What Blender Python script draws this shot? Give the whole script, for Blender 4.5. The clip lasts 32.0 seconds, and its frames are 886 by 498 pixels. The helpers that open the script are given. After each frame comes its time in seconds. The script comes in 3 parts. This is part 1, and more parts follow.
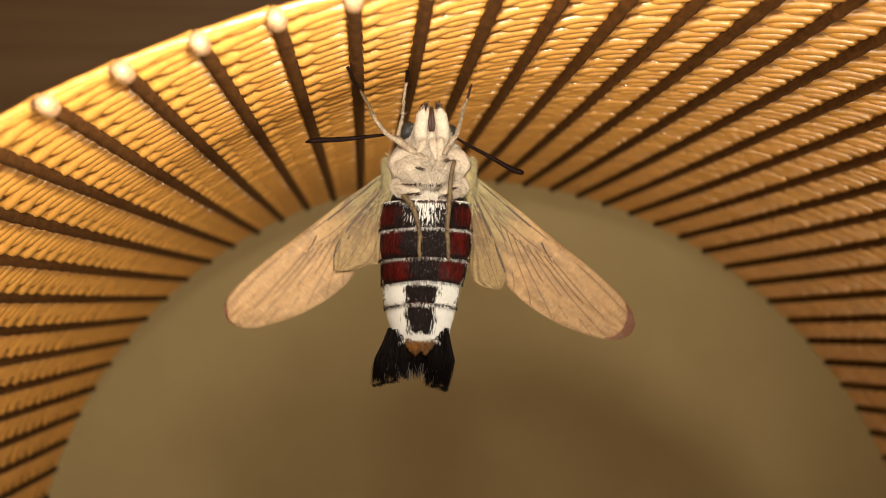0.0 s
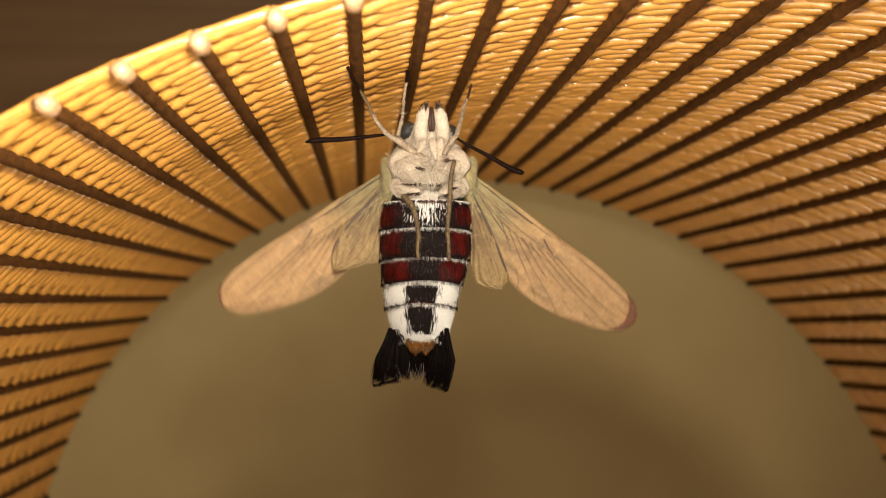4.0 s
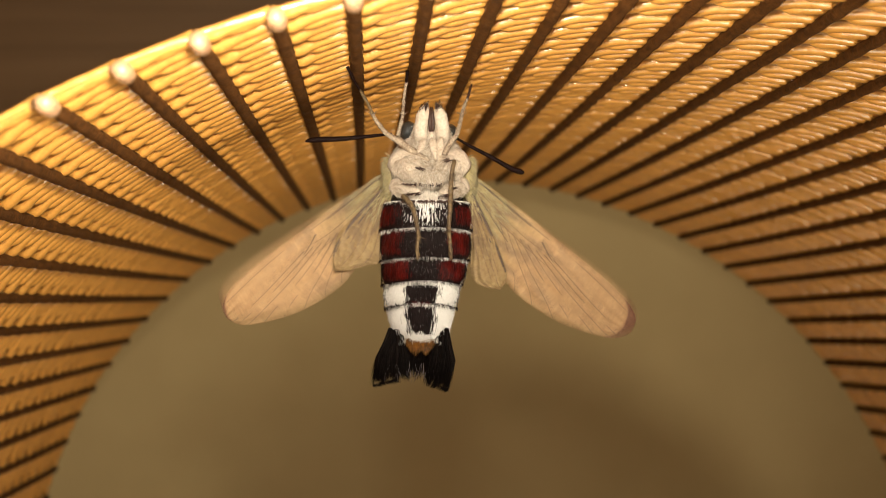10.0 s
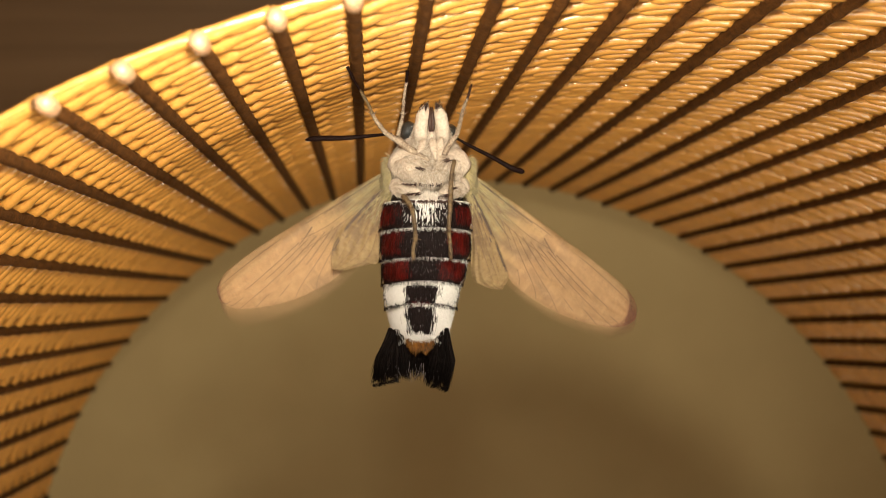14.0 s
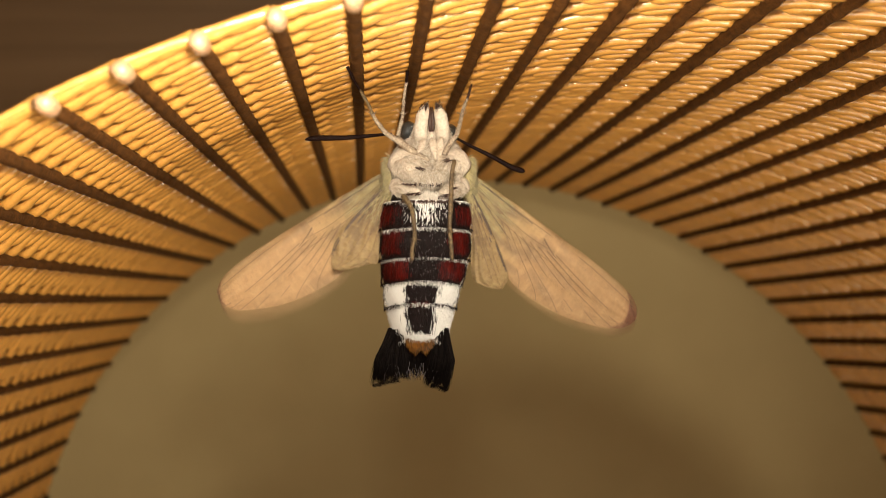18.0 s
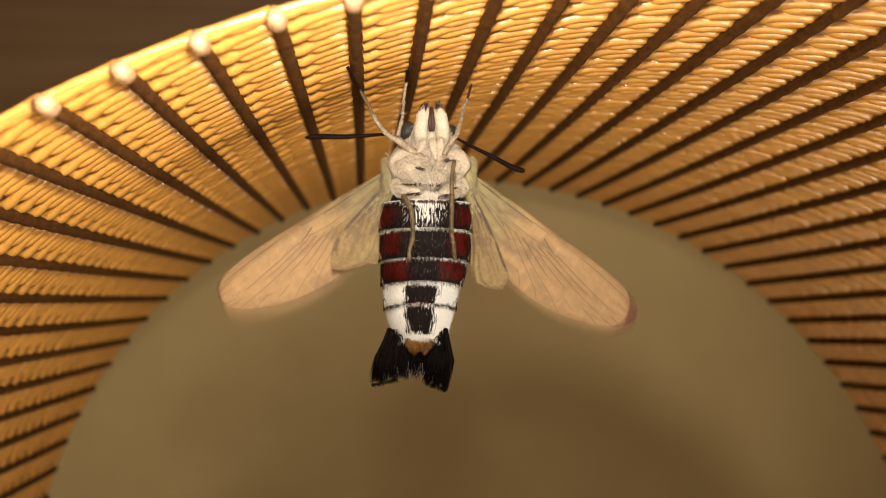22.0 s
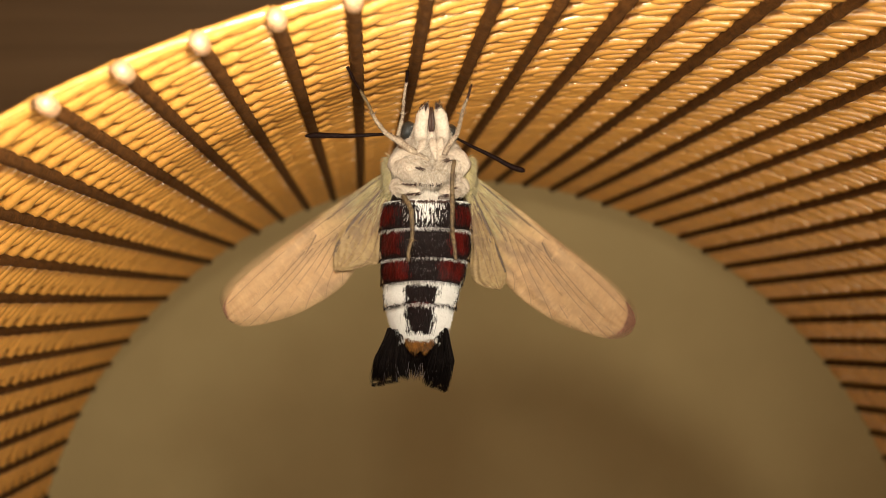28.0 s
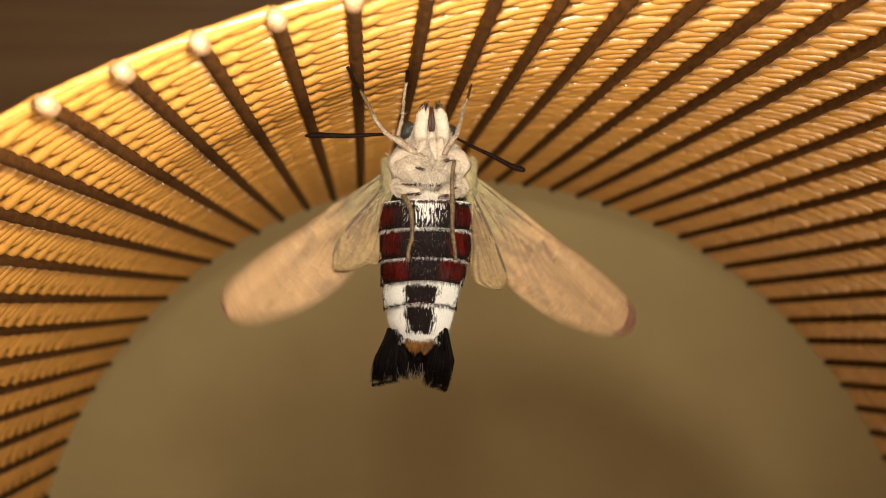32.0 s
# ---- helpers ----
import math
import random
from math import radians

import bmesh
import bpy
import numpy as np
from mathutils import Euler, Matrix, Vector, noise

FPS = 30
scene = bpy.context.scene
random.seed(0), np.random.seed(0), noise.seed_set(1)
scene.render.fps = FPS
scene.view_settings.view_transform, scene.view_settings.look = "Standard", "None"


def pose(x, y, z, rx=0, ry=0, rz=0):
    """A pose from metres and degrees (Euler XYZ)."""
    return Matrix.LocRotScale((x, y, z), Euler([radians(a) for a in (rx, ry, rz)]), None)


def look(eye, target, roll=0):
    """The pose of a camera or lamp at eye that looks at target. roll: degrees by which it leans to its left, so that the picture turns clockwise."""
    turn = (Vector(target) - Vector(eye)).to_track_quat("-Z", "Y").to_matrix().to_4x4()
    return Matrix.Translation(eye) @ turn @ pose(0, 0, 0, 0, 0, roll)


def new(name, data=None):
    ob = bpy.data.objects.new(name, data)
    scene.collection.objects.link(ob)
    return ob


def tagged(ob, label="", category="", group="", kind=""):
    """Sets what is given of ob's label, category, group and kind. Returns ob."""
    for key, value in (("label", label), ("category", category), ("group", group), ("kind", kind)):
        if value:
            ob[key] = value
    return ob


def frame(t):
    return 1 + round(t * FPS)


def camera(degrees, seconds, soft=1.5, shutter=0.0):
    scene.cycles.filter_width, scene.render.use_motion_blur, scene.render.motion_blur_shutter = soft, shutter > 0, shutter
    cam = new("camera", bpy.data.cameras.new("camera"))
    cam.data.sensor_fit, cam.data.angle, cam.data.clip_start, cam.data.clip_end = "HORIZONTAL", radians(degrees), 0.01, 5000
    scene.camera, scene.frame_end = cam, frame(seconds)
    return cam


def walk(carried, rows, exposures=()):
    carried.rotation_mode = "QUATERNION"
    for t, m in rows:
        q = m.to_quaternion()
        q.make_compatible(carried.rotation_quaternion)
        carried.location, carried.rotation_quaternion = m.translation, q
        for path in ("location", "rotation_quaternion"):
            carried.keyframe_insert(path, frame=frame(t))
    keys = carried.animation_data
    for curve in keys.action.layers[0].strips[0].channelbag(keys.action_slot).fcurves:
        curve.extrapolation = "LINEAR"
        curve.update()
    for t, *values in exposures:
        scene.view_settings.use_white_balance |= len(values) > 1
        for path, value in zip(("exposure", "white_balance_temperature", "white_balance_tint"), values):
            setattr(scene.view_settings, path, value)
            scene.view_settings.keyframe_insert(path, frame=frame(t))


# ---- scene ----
# The camera stands still, looking slightly down into the open end of a woven drum.
cam = camera(42.8, 32.0, soft=1.0, shutter=1.0)
CAM = pose(0, 0, 0.2455, 85.6, 0, 0)
walk(cam, [(0, CAM), (32.0, CAM)], exposures=[(0, 0.0), (32.0, 0.0)])
cam.data.dof.use_dof = True
cam.data.dof.focus_distance = 0.158
cam.data.dof.aperture_fstop = 26
F = 2000.0  # the lens, in units of the picture's grid


# ---- light ----
world = bpy.data.worlds.new("room_glow")
scene.world = world
world.use_nodes = True
world.node_tree.nodes["Background"].inputs[0].default_value = (1.0, 0.8, 0.55, 1)
world.node_tree.nodes["Background"].inputs[1].default_value = 0.02


def lamp(name, kind, m, energy, colour, size):
    data = bpy.data.lights.new(name, kind)
    data.energy, data.color = energy, colour
    if kind == "AREA":
        data.shape, data.size = "DISK", size
    else:
        data.shadow_soft_size = size
    ob = new(name, data)
    ob.matrix_world = m
    return ob


# unseen fill from behind, added to brighten the wall past the drum
lamp("wall_fill", "POINT", pose(-0.05, -1.10, 0.97), 15.0, (1.0, 0.90, 0.70), 0.14)
# an unseen key light over the lens, and a fill added low beside it
over_lens = lamp("lens_key", "SPOT", CAM @ look((-0.003, 0.0170, -0.055), (-0.403, 0.817, -0.655)), 0.85, (1.0, 0.90, 0.71), 0.005)
over_lens.data.spot_size, over_lens.data.spot_blend = math.radians(172), 0.65
# added so the upper weave and the moth get light from below
lamp("low_fill", "AREA", CAM @ look((0.10, -0.13, -0.05), (-0.02, 0.02, -0.17)), 0.28, (1.0, 0.90, 0.71), 0.12)
# weak overhead fill, added without a known source
lamp("top_fill", "AREA", pose(0.2, -0.6, 2.35), 2.0, (1.0, 0.80, 0.55), 0.5)


# ---- materials ----
def mat(name, colour, rough=0.6, dark=None, scale=200.0, bump=0.0, metal=0.0, coat=0.0, sheen=0.0, stretch=(1, 1, 1), per_object=0.0, fine=4.0, spec=0.5, per_island=0.0):
    """Two scales of noise between two colours, with a bump and a spread from piece to piece."""
    m = bpy.data.materials.new(name)
    m.use_nodes = True
    nt = m.node_tree
    b = nt.nodes["Principled BSDF"]
    b.inputs["Roughness"].default_value = rough
    b.inputs["Metallic"].default_value = metal
    b.inputs["Coat Weight"].default_value = coat
    b.inputs["Coat Roughness"].default_value = 0.2
    b.inputs["Sheen Weight"].default_value = sheen
    b.inputs["Specular IOR Level"].default_value = spec
    dark = dark or tuple(c * 0.6 for c in colour)
    tc = nt.nodes.new("ShaderNodeTexCoord")
    mp = nt.nodes.new("ShaderNodeMapping")
    mp.inputs["Scale"].default_value = stretch
    nt.links.new(tc.outputs["Object"], mp.inputs["Vector"])
    n1 = nt.nodes.new("ShaderNodeTexNoise")
    n1.inputs["Scale"].default_value, n1.inputs["Detail"].default_value = scale, 5
    n2 = nt.nodes.new("ShaderNodeTexNoise")
    n2.inputs["Scale"].default_value, n2.inputs["Detail"].default_value = scale * fine, 3
    nt.links.new(mp.outputs[0], n1.inputs["Vector"])
    nt.links.new(mp.outputs[0], n2.inputs["Vector"])
    add = nt.nodes.new("ShaderNodeMath")
    add.operation = "ADD"
    nt.links.new(n1.outputs[0], add.inputs[0])
    nt.links.new(n2.outputs[0], add.inputs[1])
    ramp = nt.nodes.new("ShaderNodeMapRange")
    ramp.inputs[1].default_value, ramp.inputs[2].default_value = 0.7, 1.3
    nt.links.new(add.outputs[0], ramp.inputs[0])
    mix = nt.nodes.new("ShaderNodeMix")
    mix.data_type = "RGBA"
    mix.inputs[6].default_value, mix.inputs[7].default_value = (*dark, 1), (*colour, 1)
    nt.links.new(ramp.outputs[0], mix.inputs[0])
    out = mix.outputs[2]
    for spread, node, socket in ((per_object, "ShaderNodeObjectInfo", "Random"), (per_island, "ShaderNodeNewGeometry", "Random Per Island")):
        if not spread:
            continue
        info = nt.nodes.new(node)
        hsv = nt.nodes.new("ShaderNodeHueSaturation")
        mr = nt.nodes.new("ShaderNodeMapRange")
        mr.inputs[3].default_value, mr.inputs[4].default_value = 1 - spread, 1 + spread
        nt.links.new(info.outputs[socket], mr.inputs[0])
        nt.links.new(mr.outputs[0], hsv.inputs["Value"])
        nt.links.new(out, hsv.inputs["Color"])
        out = hsv.outputs[0]
    nt.links.new(out, b.inputs["Base Color"])
    if bump:
        bp = nt.nodes.new("ShaderNodeBump")
        bp.inputs["Strength"].default_value, bp.inputs["Distance"].default_value = bump, 0.0003
        nt.links.new(add.outputs[0], bp.inputs["Height"])
        nt.links.new(bp.outputs[0], b.inputs["Normal"])
    return m


WEFT = mat("golden_cord", (0.79, 0.385, 0.08), 0.33, (0.62, 0.275, 0.05), 700, 0.25, coat=1.0, per_island=0.09, spec=1.0)
STAKE = mat("brown_stake", (0.14, 0.055, 0.014), 0.6, (0.048, 0.018, 0.005), 700, 0.5, per_object=0.12, spec=0.15)
# the pale tone has the whitish-pink highlight of the cut ends painted in
STAKE_END = mat("cut_end_highlight", (0.74, 0.47, 0.28), 0.30, (0.52, 0.26, 0.13), 1200, 0.4, coat=0.6)
WALL = mat("tan_plaster", (0.64, 0.488, 0.242), 0.85, (0.59, 0.443, 0.217), 9, 0.25)
UPPER_PANEL = mat("dark_panel", (0.26, 0.145, 0.065), 0.6, (0.20, 0.108, 0.046), 6, 0.3, stretch=(0.4, 3, 12))
TABLE = mat("table_wood", (0.52, 0.36, 0.20), 0.5, (0.40, 0.26, 0.13), 8, 0.3, stretch=(0.6, 8, 8))
ROOM = mat("room_plaster", (0.45, 0.36, 0.25), 0.9, (0.38, 0.30, 0.20), 5, 0.2)
FUR = mat("cream_fur", (0.59, 0.505, 0.42), 0.75, (0.38, 0.30, 0.225), 700, 0.3, sheen=0.1, per_island=0.16)
FUR_WHITE = mat("white_fur", (0.64, 0.57, 0.50), 0.75, (0.60, 0.52, 0.45), 700, 0.3, sheen=0.1, per_island=0.12)
SKIN_DUSK = mat("dusky_skin", (0.34, 0.265, 0.20), 0.7, (0.22, 0.16, 0.11), 600, 0.4)
FUR_YELLOW = mat("yellow_fur", (0.44, 0.355, 0.17), 0.75, (0.30, 0.24, 0.11), 900, 0.5, sheen=0.3, per_island=0.25)
BLACK = mat("black_scales", (0.016, 0.008, 0.008), 0.42, (0.004, 0.002, 0.002), 1500, 0.6, spec=0.1, stretch=(1, 0.3, 1), per_island=0.4)
BLACK_HAIR = mat("black_hair", (0.011, 0.008, 0.007), 0.55, (0.005, 0.003, 0.003), 2500, 0.3, spec=0.06, per_island=0.6)
WHITE = mat("white_scales", (0.90, 0.88, 0.86), 0.65, (0.78, 0.75, 0.72), 2500, 0.5, sheen=0.2, per_island=0.08)
RED = mat("red_scales", (0.11, 0.006, 0.004), 0.38, (0.022, 0.002, 0.002), 900, 0.5, spec=0.15, stretch=(1, 0.25, 1), per_island=0.35)
GREY_HAIR = mat("grey_hair", (0.36, 0.31, 0.32), 0.5, (0.14, 0.11, 0.12), 2500, 0.3, per_island=0.5)
ORANGE = mat("orange_hair", (0.27, 0.105, 0.008), 0.45, (0.035, 0.012, 0.003), 500, 0.4, per_island=0.5)
BROWN_LEG = mat("brown_leg_scales", (0.19, 0.125, 0.055), 0.6, (0.05, 0.030, 0.017), 700, 0.5)
LEG_FUR = mat("leg_fur", (0.44, 0.355, 0.265), 0.75, (0.10, 0.06, 0.04), 1100, 0.4, per_island=0.25)
DARK_BROWN = mat("dark_brown_chitin", (0.06, 0.028, 0.018), 0.35, (0.03, 0.013, 0.010), 2500, 0.3)
EYE = mat("eye_facets", (0.028, 0.028, 0.026), 0.2, (0.010, 0.010, 0.009), 6000, 0.5, coat=0.6)
ANTENNA = mat("antenna_chitin", (0.012, 0.004, 0.003), 0.55, (0.005, 0.002, 0.002), 2500, 0.3, spec=0.08)
VEIN_DARK = mat("dark_root_vein", (0.13, 0.085, 0.06), 0.6, (0.07, 0.045, 0.035), 1500, 0.3)
VEIN = mat("wing_vein", (0.24, 0.145, 0.08), 0.6, (0.16, 0.095, 0.055), 1500, 0.3)


def wing_material(name, tip, root, axis_length, light, dark, streak, fleck, side=0):
    """Peach wing membrane: yellowish near the root, rosy brown at the very tip, faintly see-through."""
    m = mat(name, light, 0.65, dark, 420, 0.5, stretch=(1.6, 1, 1), fine=4)
    nt = m.node_tree
    b = nt.nodes["Principled BSDF"]
    base = b.inputs["Base Color"].links[0].from_socket
    tc = nt.nodes.new("ShaderNodeTexCoord")
    sep = nt.nodes.new("ShaderNodeSeparateXYZ")
    nt.links.new(tc.outputs["Object"], sep.inputs[0])
    layers = []
    wob = nt.nodes.new("ShaderNodeTexNoise")
    wob.inputs["Scale"].default_value = 500
    nt.links.new(tc.outputs["Object"], wob.inputs["Vector"])
    ma = nt.nodes.new("ShaderNodeMath")
    ma.operation = "MULTIPLY_ADD"
    ma.inputs[1].default_value = axis_length * 0.16
    nt.links.new(wob.outputs[0], ma.inputs[0])
    nt.links.new(sep.outputs[0], ma.inputs[2])
    # dusky streaks along the wing, thickest near the root, and pale flecks across it
    for shape, scale, lo, hi, colour, near, far in (((1, 3.2, 1), 190, 0.47, 0.62, streak, 0.85, 0.0), ((2.0, 1.3, 1), 900, 0.54, 0.70, streak, 0.30, 0.16), ((2.2, 1.2, 1), 600, 0.54, 0.70, fleck, 0.20, 0.65)):
        mp = nt.nodes.new("ShaderNodeMapping")
        mp.inputs["Scale"].default_value = shape
        nt.links.new(tc.outputs["Object"], mp.inputs["Vector"])
        no = nt.nodes.new("ShaderNodeTexNoise")
        no.inputs["Scale"].default_value, no.inputs["Detail"].default_value = scale, 4
        nt.links.new(mp.outputs[0], no.inputs["Vector"])
        th = nt.nodes.new("ShaderNodeMapRange")
        th.inputs[1].default_value, th.inputs[2].default_value = lo, hi
        nt.links.new(no.outputs[0], th.inputs[0])
        amount = nt.nodes.new("ShaderNodeMapRange")
        amount.inputs[1].default_value, amount.inputs[2].default_value = 0.1 * axis_length, 0.9 * axis_length
        amount.inputs[3].default_value, amount.inputs[4].default_value = near, far
        nt.links.new(sep.outputs[0], amount.inputs[0])
        mul = nt.nodes.new("ShaderNodeMath")
        mul.operation = "MULTIPLY"
        nt.links.new(th.outputs[0], mul.inputs[0])
        nt.links.new(amount.outputs[0], mul.inputs[1])
        layers.append((mul.outputs[0], colour))
    for lo, hi, colour in ((axis_length * 0.55, axis_length * 0.15, root),):
        mr = nt.nodes.new("ShaderNodeMapRange")
        mr.inputs[1].default_value, mr.inputs[2].default_value = lo, hi
        nt.links.new(ma.outputs[0], mr.inputs[0])
        layers.append((mr.outputs[0], colour))
    margin = None
    if side:
        # the rosy, thinner margin round the tip: outside an oval that fits into the wing's end
        sub = nt.nodes.new("ShaderNodeVectorMath")
        sub.operation = "SUBTRACT"
        sub.inputs[1].default_value = (axis_length * 0.828, -side * axis_length * 0.050, 0)
        nt.links.new(tc.outputs["Object"], sub.inputs[0])
        mul = nt.nodes.new("ShaderNodeVectorMath")
        mul.operation = "MULTIPLY"
        mul.inputs[1].default_value = (1 / (axis_length * 0.130), 1 / (axis_length * 0.118), 0)
        nt.links.new(sub.outputs[0], mul.inputs[0])
        top = nt.nodes.new("ShaderNodeVectorMath")
        top.operation = "MAXIMUM"
        top.inputs[1].default_value = (0, -50, 0)
        nt.links.new(mul.outputs[0], top.inputs[0])
        ln = nt.nodes.new("ShaderNodeVectorMath")
        ln.operation = "LENGTH"
        nt.links.new(top.outputs[0], ln.inputs[0])
        rag = nt.nodes.new("ShaderNodeMath")
        rag.operation = "MULTIPLY_ADD"
        rag.inputs[1].default_value = 0.10
        nt.links.new(wob.outputs[0], rag.inputs[0])
        nt.links.new(ln.outputs["Value"], rag.inputs[2])
        far = nt.nodes.new("ShaderNodeMapRange")
        far.inputs[1].default_value, far.inputs[2].default_value = 1.03, 1.10
        nt.links.new(rag.outputs[0], far.inputs[0])
        beyond = nt.nodes.new("ShaderNodeMapRange")
        beyond.inputs[1].default_value, beyond.inputs[2].default_value = axis_length * 0.80, axis_length * 0.90
        nt.links.new(sep.outputs[0], beyond.inputs[0])
        both = nt.nodes.new("ShaderNodeMath")
        both.operation = "MULTIPLY"
        nt.links.new(far.outputs[0], both.inputs[0])
        nt.links.new(beyond.outputs[0], both.inputs[1])
        margin = both.outputs[0]
        layers.append((margin, tip))
    for amount, colour in [layers[3], *layers[:3], *layers[4:]]:
        mx = nt.nodes.new("ShaderNodeMix")
        mx.data_type = "RGBA"
        mx.inputs[7].default_value = (*colour, 1)
        nt.links.new(amount, mx.inputs[0])
        nt.links.new(base, mx.inputs[6])
        base = mx.outputs[2]
    nt.links.new(base, b.inputs["Base Color"])
    tl = nt.nodes.new("ShaderNodeBsdfTranslucent")
    nt.links.new(base, tl.inputs[0])
    ms = nt.nodes.new("ShaderNodeMixShader")
    ms.inputs[0].default_value = 0.25
    nt.links.new(b.outputs[0], ms.inputs[1])
    nt.links.new(tl.outputs[0], ms.inputs[2])
    out = ms.outputs[0]
    if margin:
        clear = nt.nodes.new("ShaderNodeBsdfTransparent")
        thin = nt.nodes.new("ShaderNodeMath")
        thin.operation = "MULTIPLY"
        thin.inputs[1].default_value = 0.40
        nt.links.new(margin, thin.inputs[0])
        see = nt.nodes.new("ShaderNodeMixShader")
        nt.links.new(thin.outputs[0], see.inputs[0])
        nt.links.new(out, see.inputs[1])
        nt.links.new(clear.outputs[0], see.inputs[2])
        out = see.outputs[0]
    nt.links.new(out, nt.nodes["Material Output"].inputs[0])
    return m


PEACH = ((0.30, 0.125, 0.085), (0.40, 0.315, 0.145), 0.0325, (0.63, 0.395, 0.205), (0.51, 0.315, 0.16), (0.21, 0.14, 0.095), (0.72, 0.47, 0.25))
FORE = wing_material("forewing_membrane", *PEACH, side=1)
FORE_MIRRORED = wing_material("forewing_membrane", *PEACH, side=-1)
HIND = wing_material("hindwing_membrane", (0.40, 0.29, 0.13), (0.24, 0.165, 0.09), 0.0150, (0.43, 0.295, 0.14), (0.33, 0.22, 0.11), (0.12, 0.075, 0.055), (0.50, 0.37, 0.175))


# ---- mesh helpers ----
def part(name, bm, material, parent, label=""):
    """Links a bmesh as one mesh object under a thing or a part."""
    me = bpy.data.meshes.new(name)
    bm.to_mesh(me)
    bm.free()
    for p in me.polygons:
        p.use_smooth = True
    me.materials.append(material)
    ob = new(name, me)
    ob.parent = parent
    if label:
        tagged(ob, label)
    return ob


def quads(name, verts, faces, material, parent, label=""):
    me = bpy.data.meshes.new(name)
    me.from_pydata([tuple(v) for v in verts], [], faces)
    me.polygons.foreach_set("use_smooth", [True] * len(me.polygons))
    me.materials.append(material)
    ob = new(name, me)
    ob.parent = parent
    if label:
        tagged(ob, label)
    return ob


def tube(bm, pts, radii, sides=8, flat=1.0):
    """A closed tapered tube along pts."""
    pts = [Vector(p) for p in pts]
    rings = []
    side = None
    for k, p in enumerate(pts):
        t = (pts[min(k + 1, len(pts) - 1)] - pts[max(k - 1, 0)]).normalized()
        if side is None:
            side = t.cross(Vector((0, 0, 1)))
            if side.length < 0.1:
                side = t.cross(Vector((1, 0, 0)))
        side = (side - t * side.dot(t)).normalized()
        up = t.cross(side)
        rings.append([bm.verts.new(p + radii[k] * (math.cos(a) * side + flat * math.sin(a) * up)) for a in (2 * math.pi * j / sides for j in range(sides))])
    for r0, r1 in zip(rings, rings[1:]):
        for j in range(sides):
            bm.faces.new((r0[j], r0[(j + 1) % sides], r1[(j + 1) % sides], r1[j]))
    bm.faces.new(rings[0][::-1])
    bm.faces.new(rings[-1])
    return bm


def smooth(pts, n):
    """Catmull-Rom points through pts."""
    pts = [Vector(p) for p in pts]
    out = []
    for k in range(n):
        u = k / (n - 1) * (len(pts) - 1)
        i = min(int(u), len(pts) - 2)
        f = u - i
        p0, p1, p2, p3 = pts[max(i - 1, 0)], pts[i], pts[i + 1], pts[min(i + 2, len(pts) - 1)]
        out.append(0.5 * ((2 * p1) + (p2 - p0) * f + (2 * p0 - 5 * p1 + 4 * p2 - p3) * f * f + (3 * p1 - p0 - 3 * p2 + p3) * f ** 3))
    return out


def blade(bm, root, tip, width, bend=None):
    """One hair: a thin tapered three-sided spike, bent in the middle."""
    root, tip = Vector(root), Vector(tip)
    d = tip - root
    side = d.cross(Vector((0.2, 0.1, 1))).normalized() * width
    up = d.cross(side).normalized() * width
    mid = (root + tip) / 2 + (Vector(bend) if bend else Vector())
    a = [bm.verts.new(root + o) for o in (side, -0.5 * side + 0.8 * up, -0.5 * side - 0.8 * up)]
    b = [bm.verts.new(mid + 0.8 * o) for o in (side, -0.5 * side + 0.8 * up, -0.5 * side - 0.8 * up)]
    c = bm.verts.new(tip)
    for j in range(3):
        bm.faces.new((a[j], a[(j + 1) % 3], b[(j + 1) % 3], b[j]))
        bm.faces.new((b[j], b[(j + 1) % 3], c))


def box(bm, lo, hi, bevel=0.0):
    v = [bm.verts.new((x, y, z)) for x in (lo[0], hi[0]) for y in (lo[1], hi[1]) for z in (lo[2], hi[2])]
    for f in ((0, 1, 3, 2), (4, 6, 7, 5), (0, 4, 5, 1), (2, 3, 7, 6), (0, 2, 6, 4), (1, 5, 7, 3)):
        bm.faces.new([v[i] for i in f])
    bmesh.ops.recalc_face_normals(bm, faces=bm.faces)
    if bevel:
        bmesh.ops.bevel(bm, geom=bm.edges[:], offset=bevel, segments=2, affect="EDGES")
    return bm


def slab(name, lo, hi, material, label, category="", bevel=0.0):
    bm = box(bmesh.new(), lo, hi, bevel)
    me = bpy.data.meshes.new(name)
    bm.to_mesh(me)
    bm.free()
    me.materials.append(material)
    return tagged(new(name, me), label, category, kind="structure")


# ---- the room ----
slab("wall_north", (-1.5, 0.50, -0.75), (1.5, 0.60, 2.4), WALL, "tan plaster wall behind the woven drum", "wall")
slab("wall_south", (-1.5, -2.1, -0.75), (1.5, -2.0, 2.4), ROOM, "plain plaster wall", "wall")
slab("wall_west", (-1.6, -2.1, -0.75), (-1.5, 0.60, 2.4), ROOM, "plain plaster wall", "wall")
slab("wall_east", (1.5, -2.1, -0.75), (1.6, 0.60, 2.4), ROOM, "plain plaster wall", "wall")
slab("ceiling", (-1.6, -2.1, 2.4), (1.6, 0.60, 2.5), ROOM, "plain plaster ceiling", "ceiling")
slab("floor", (-1.6, -2.1, -0.85), (1.6, 0.60, -0.75), TABLE, "dark wooden floor", "floor")
# a darker brown panel covers the wall from 0.245 up
slab("trim", (-1.5, 0.492, 0.245), (1.5, 0.50, 0.60), UPPER_PANEL, "dark brown panel over the upper wall", "board", 0.003)


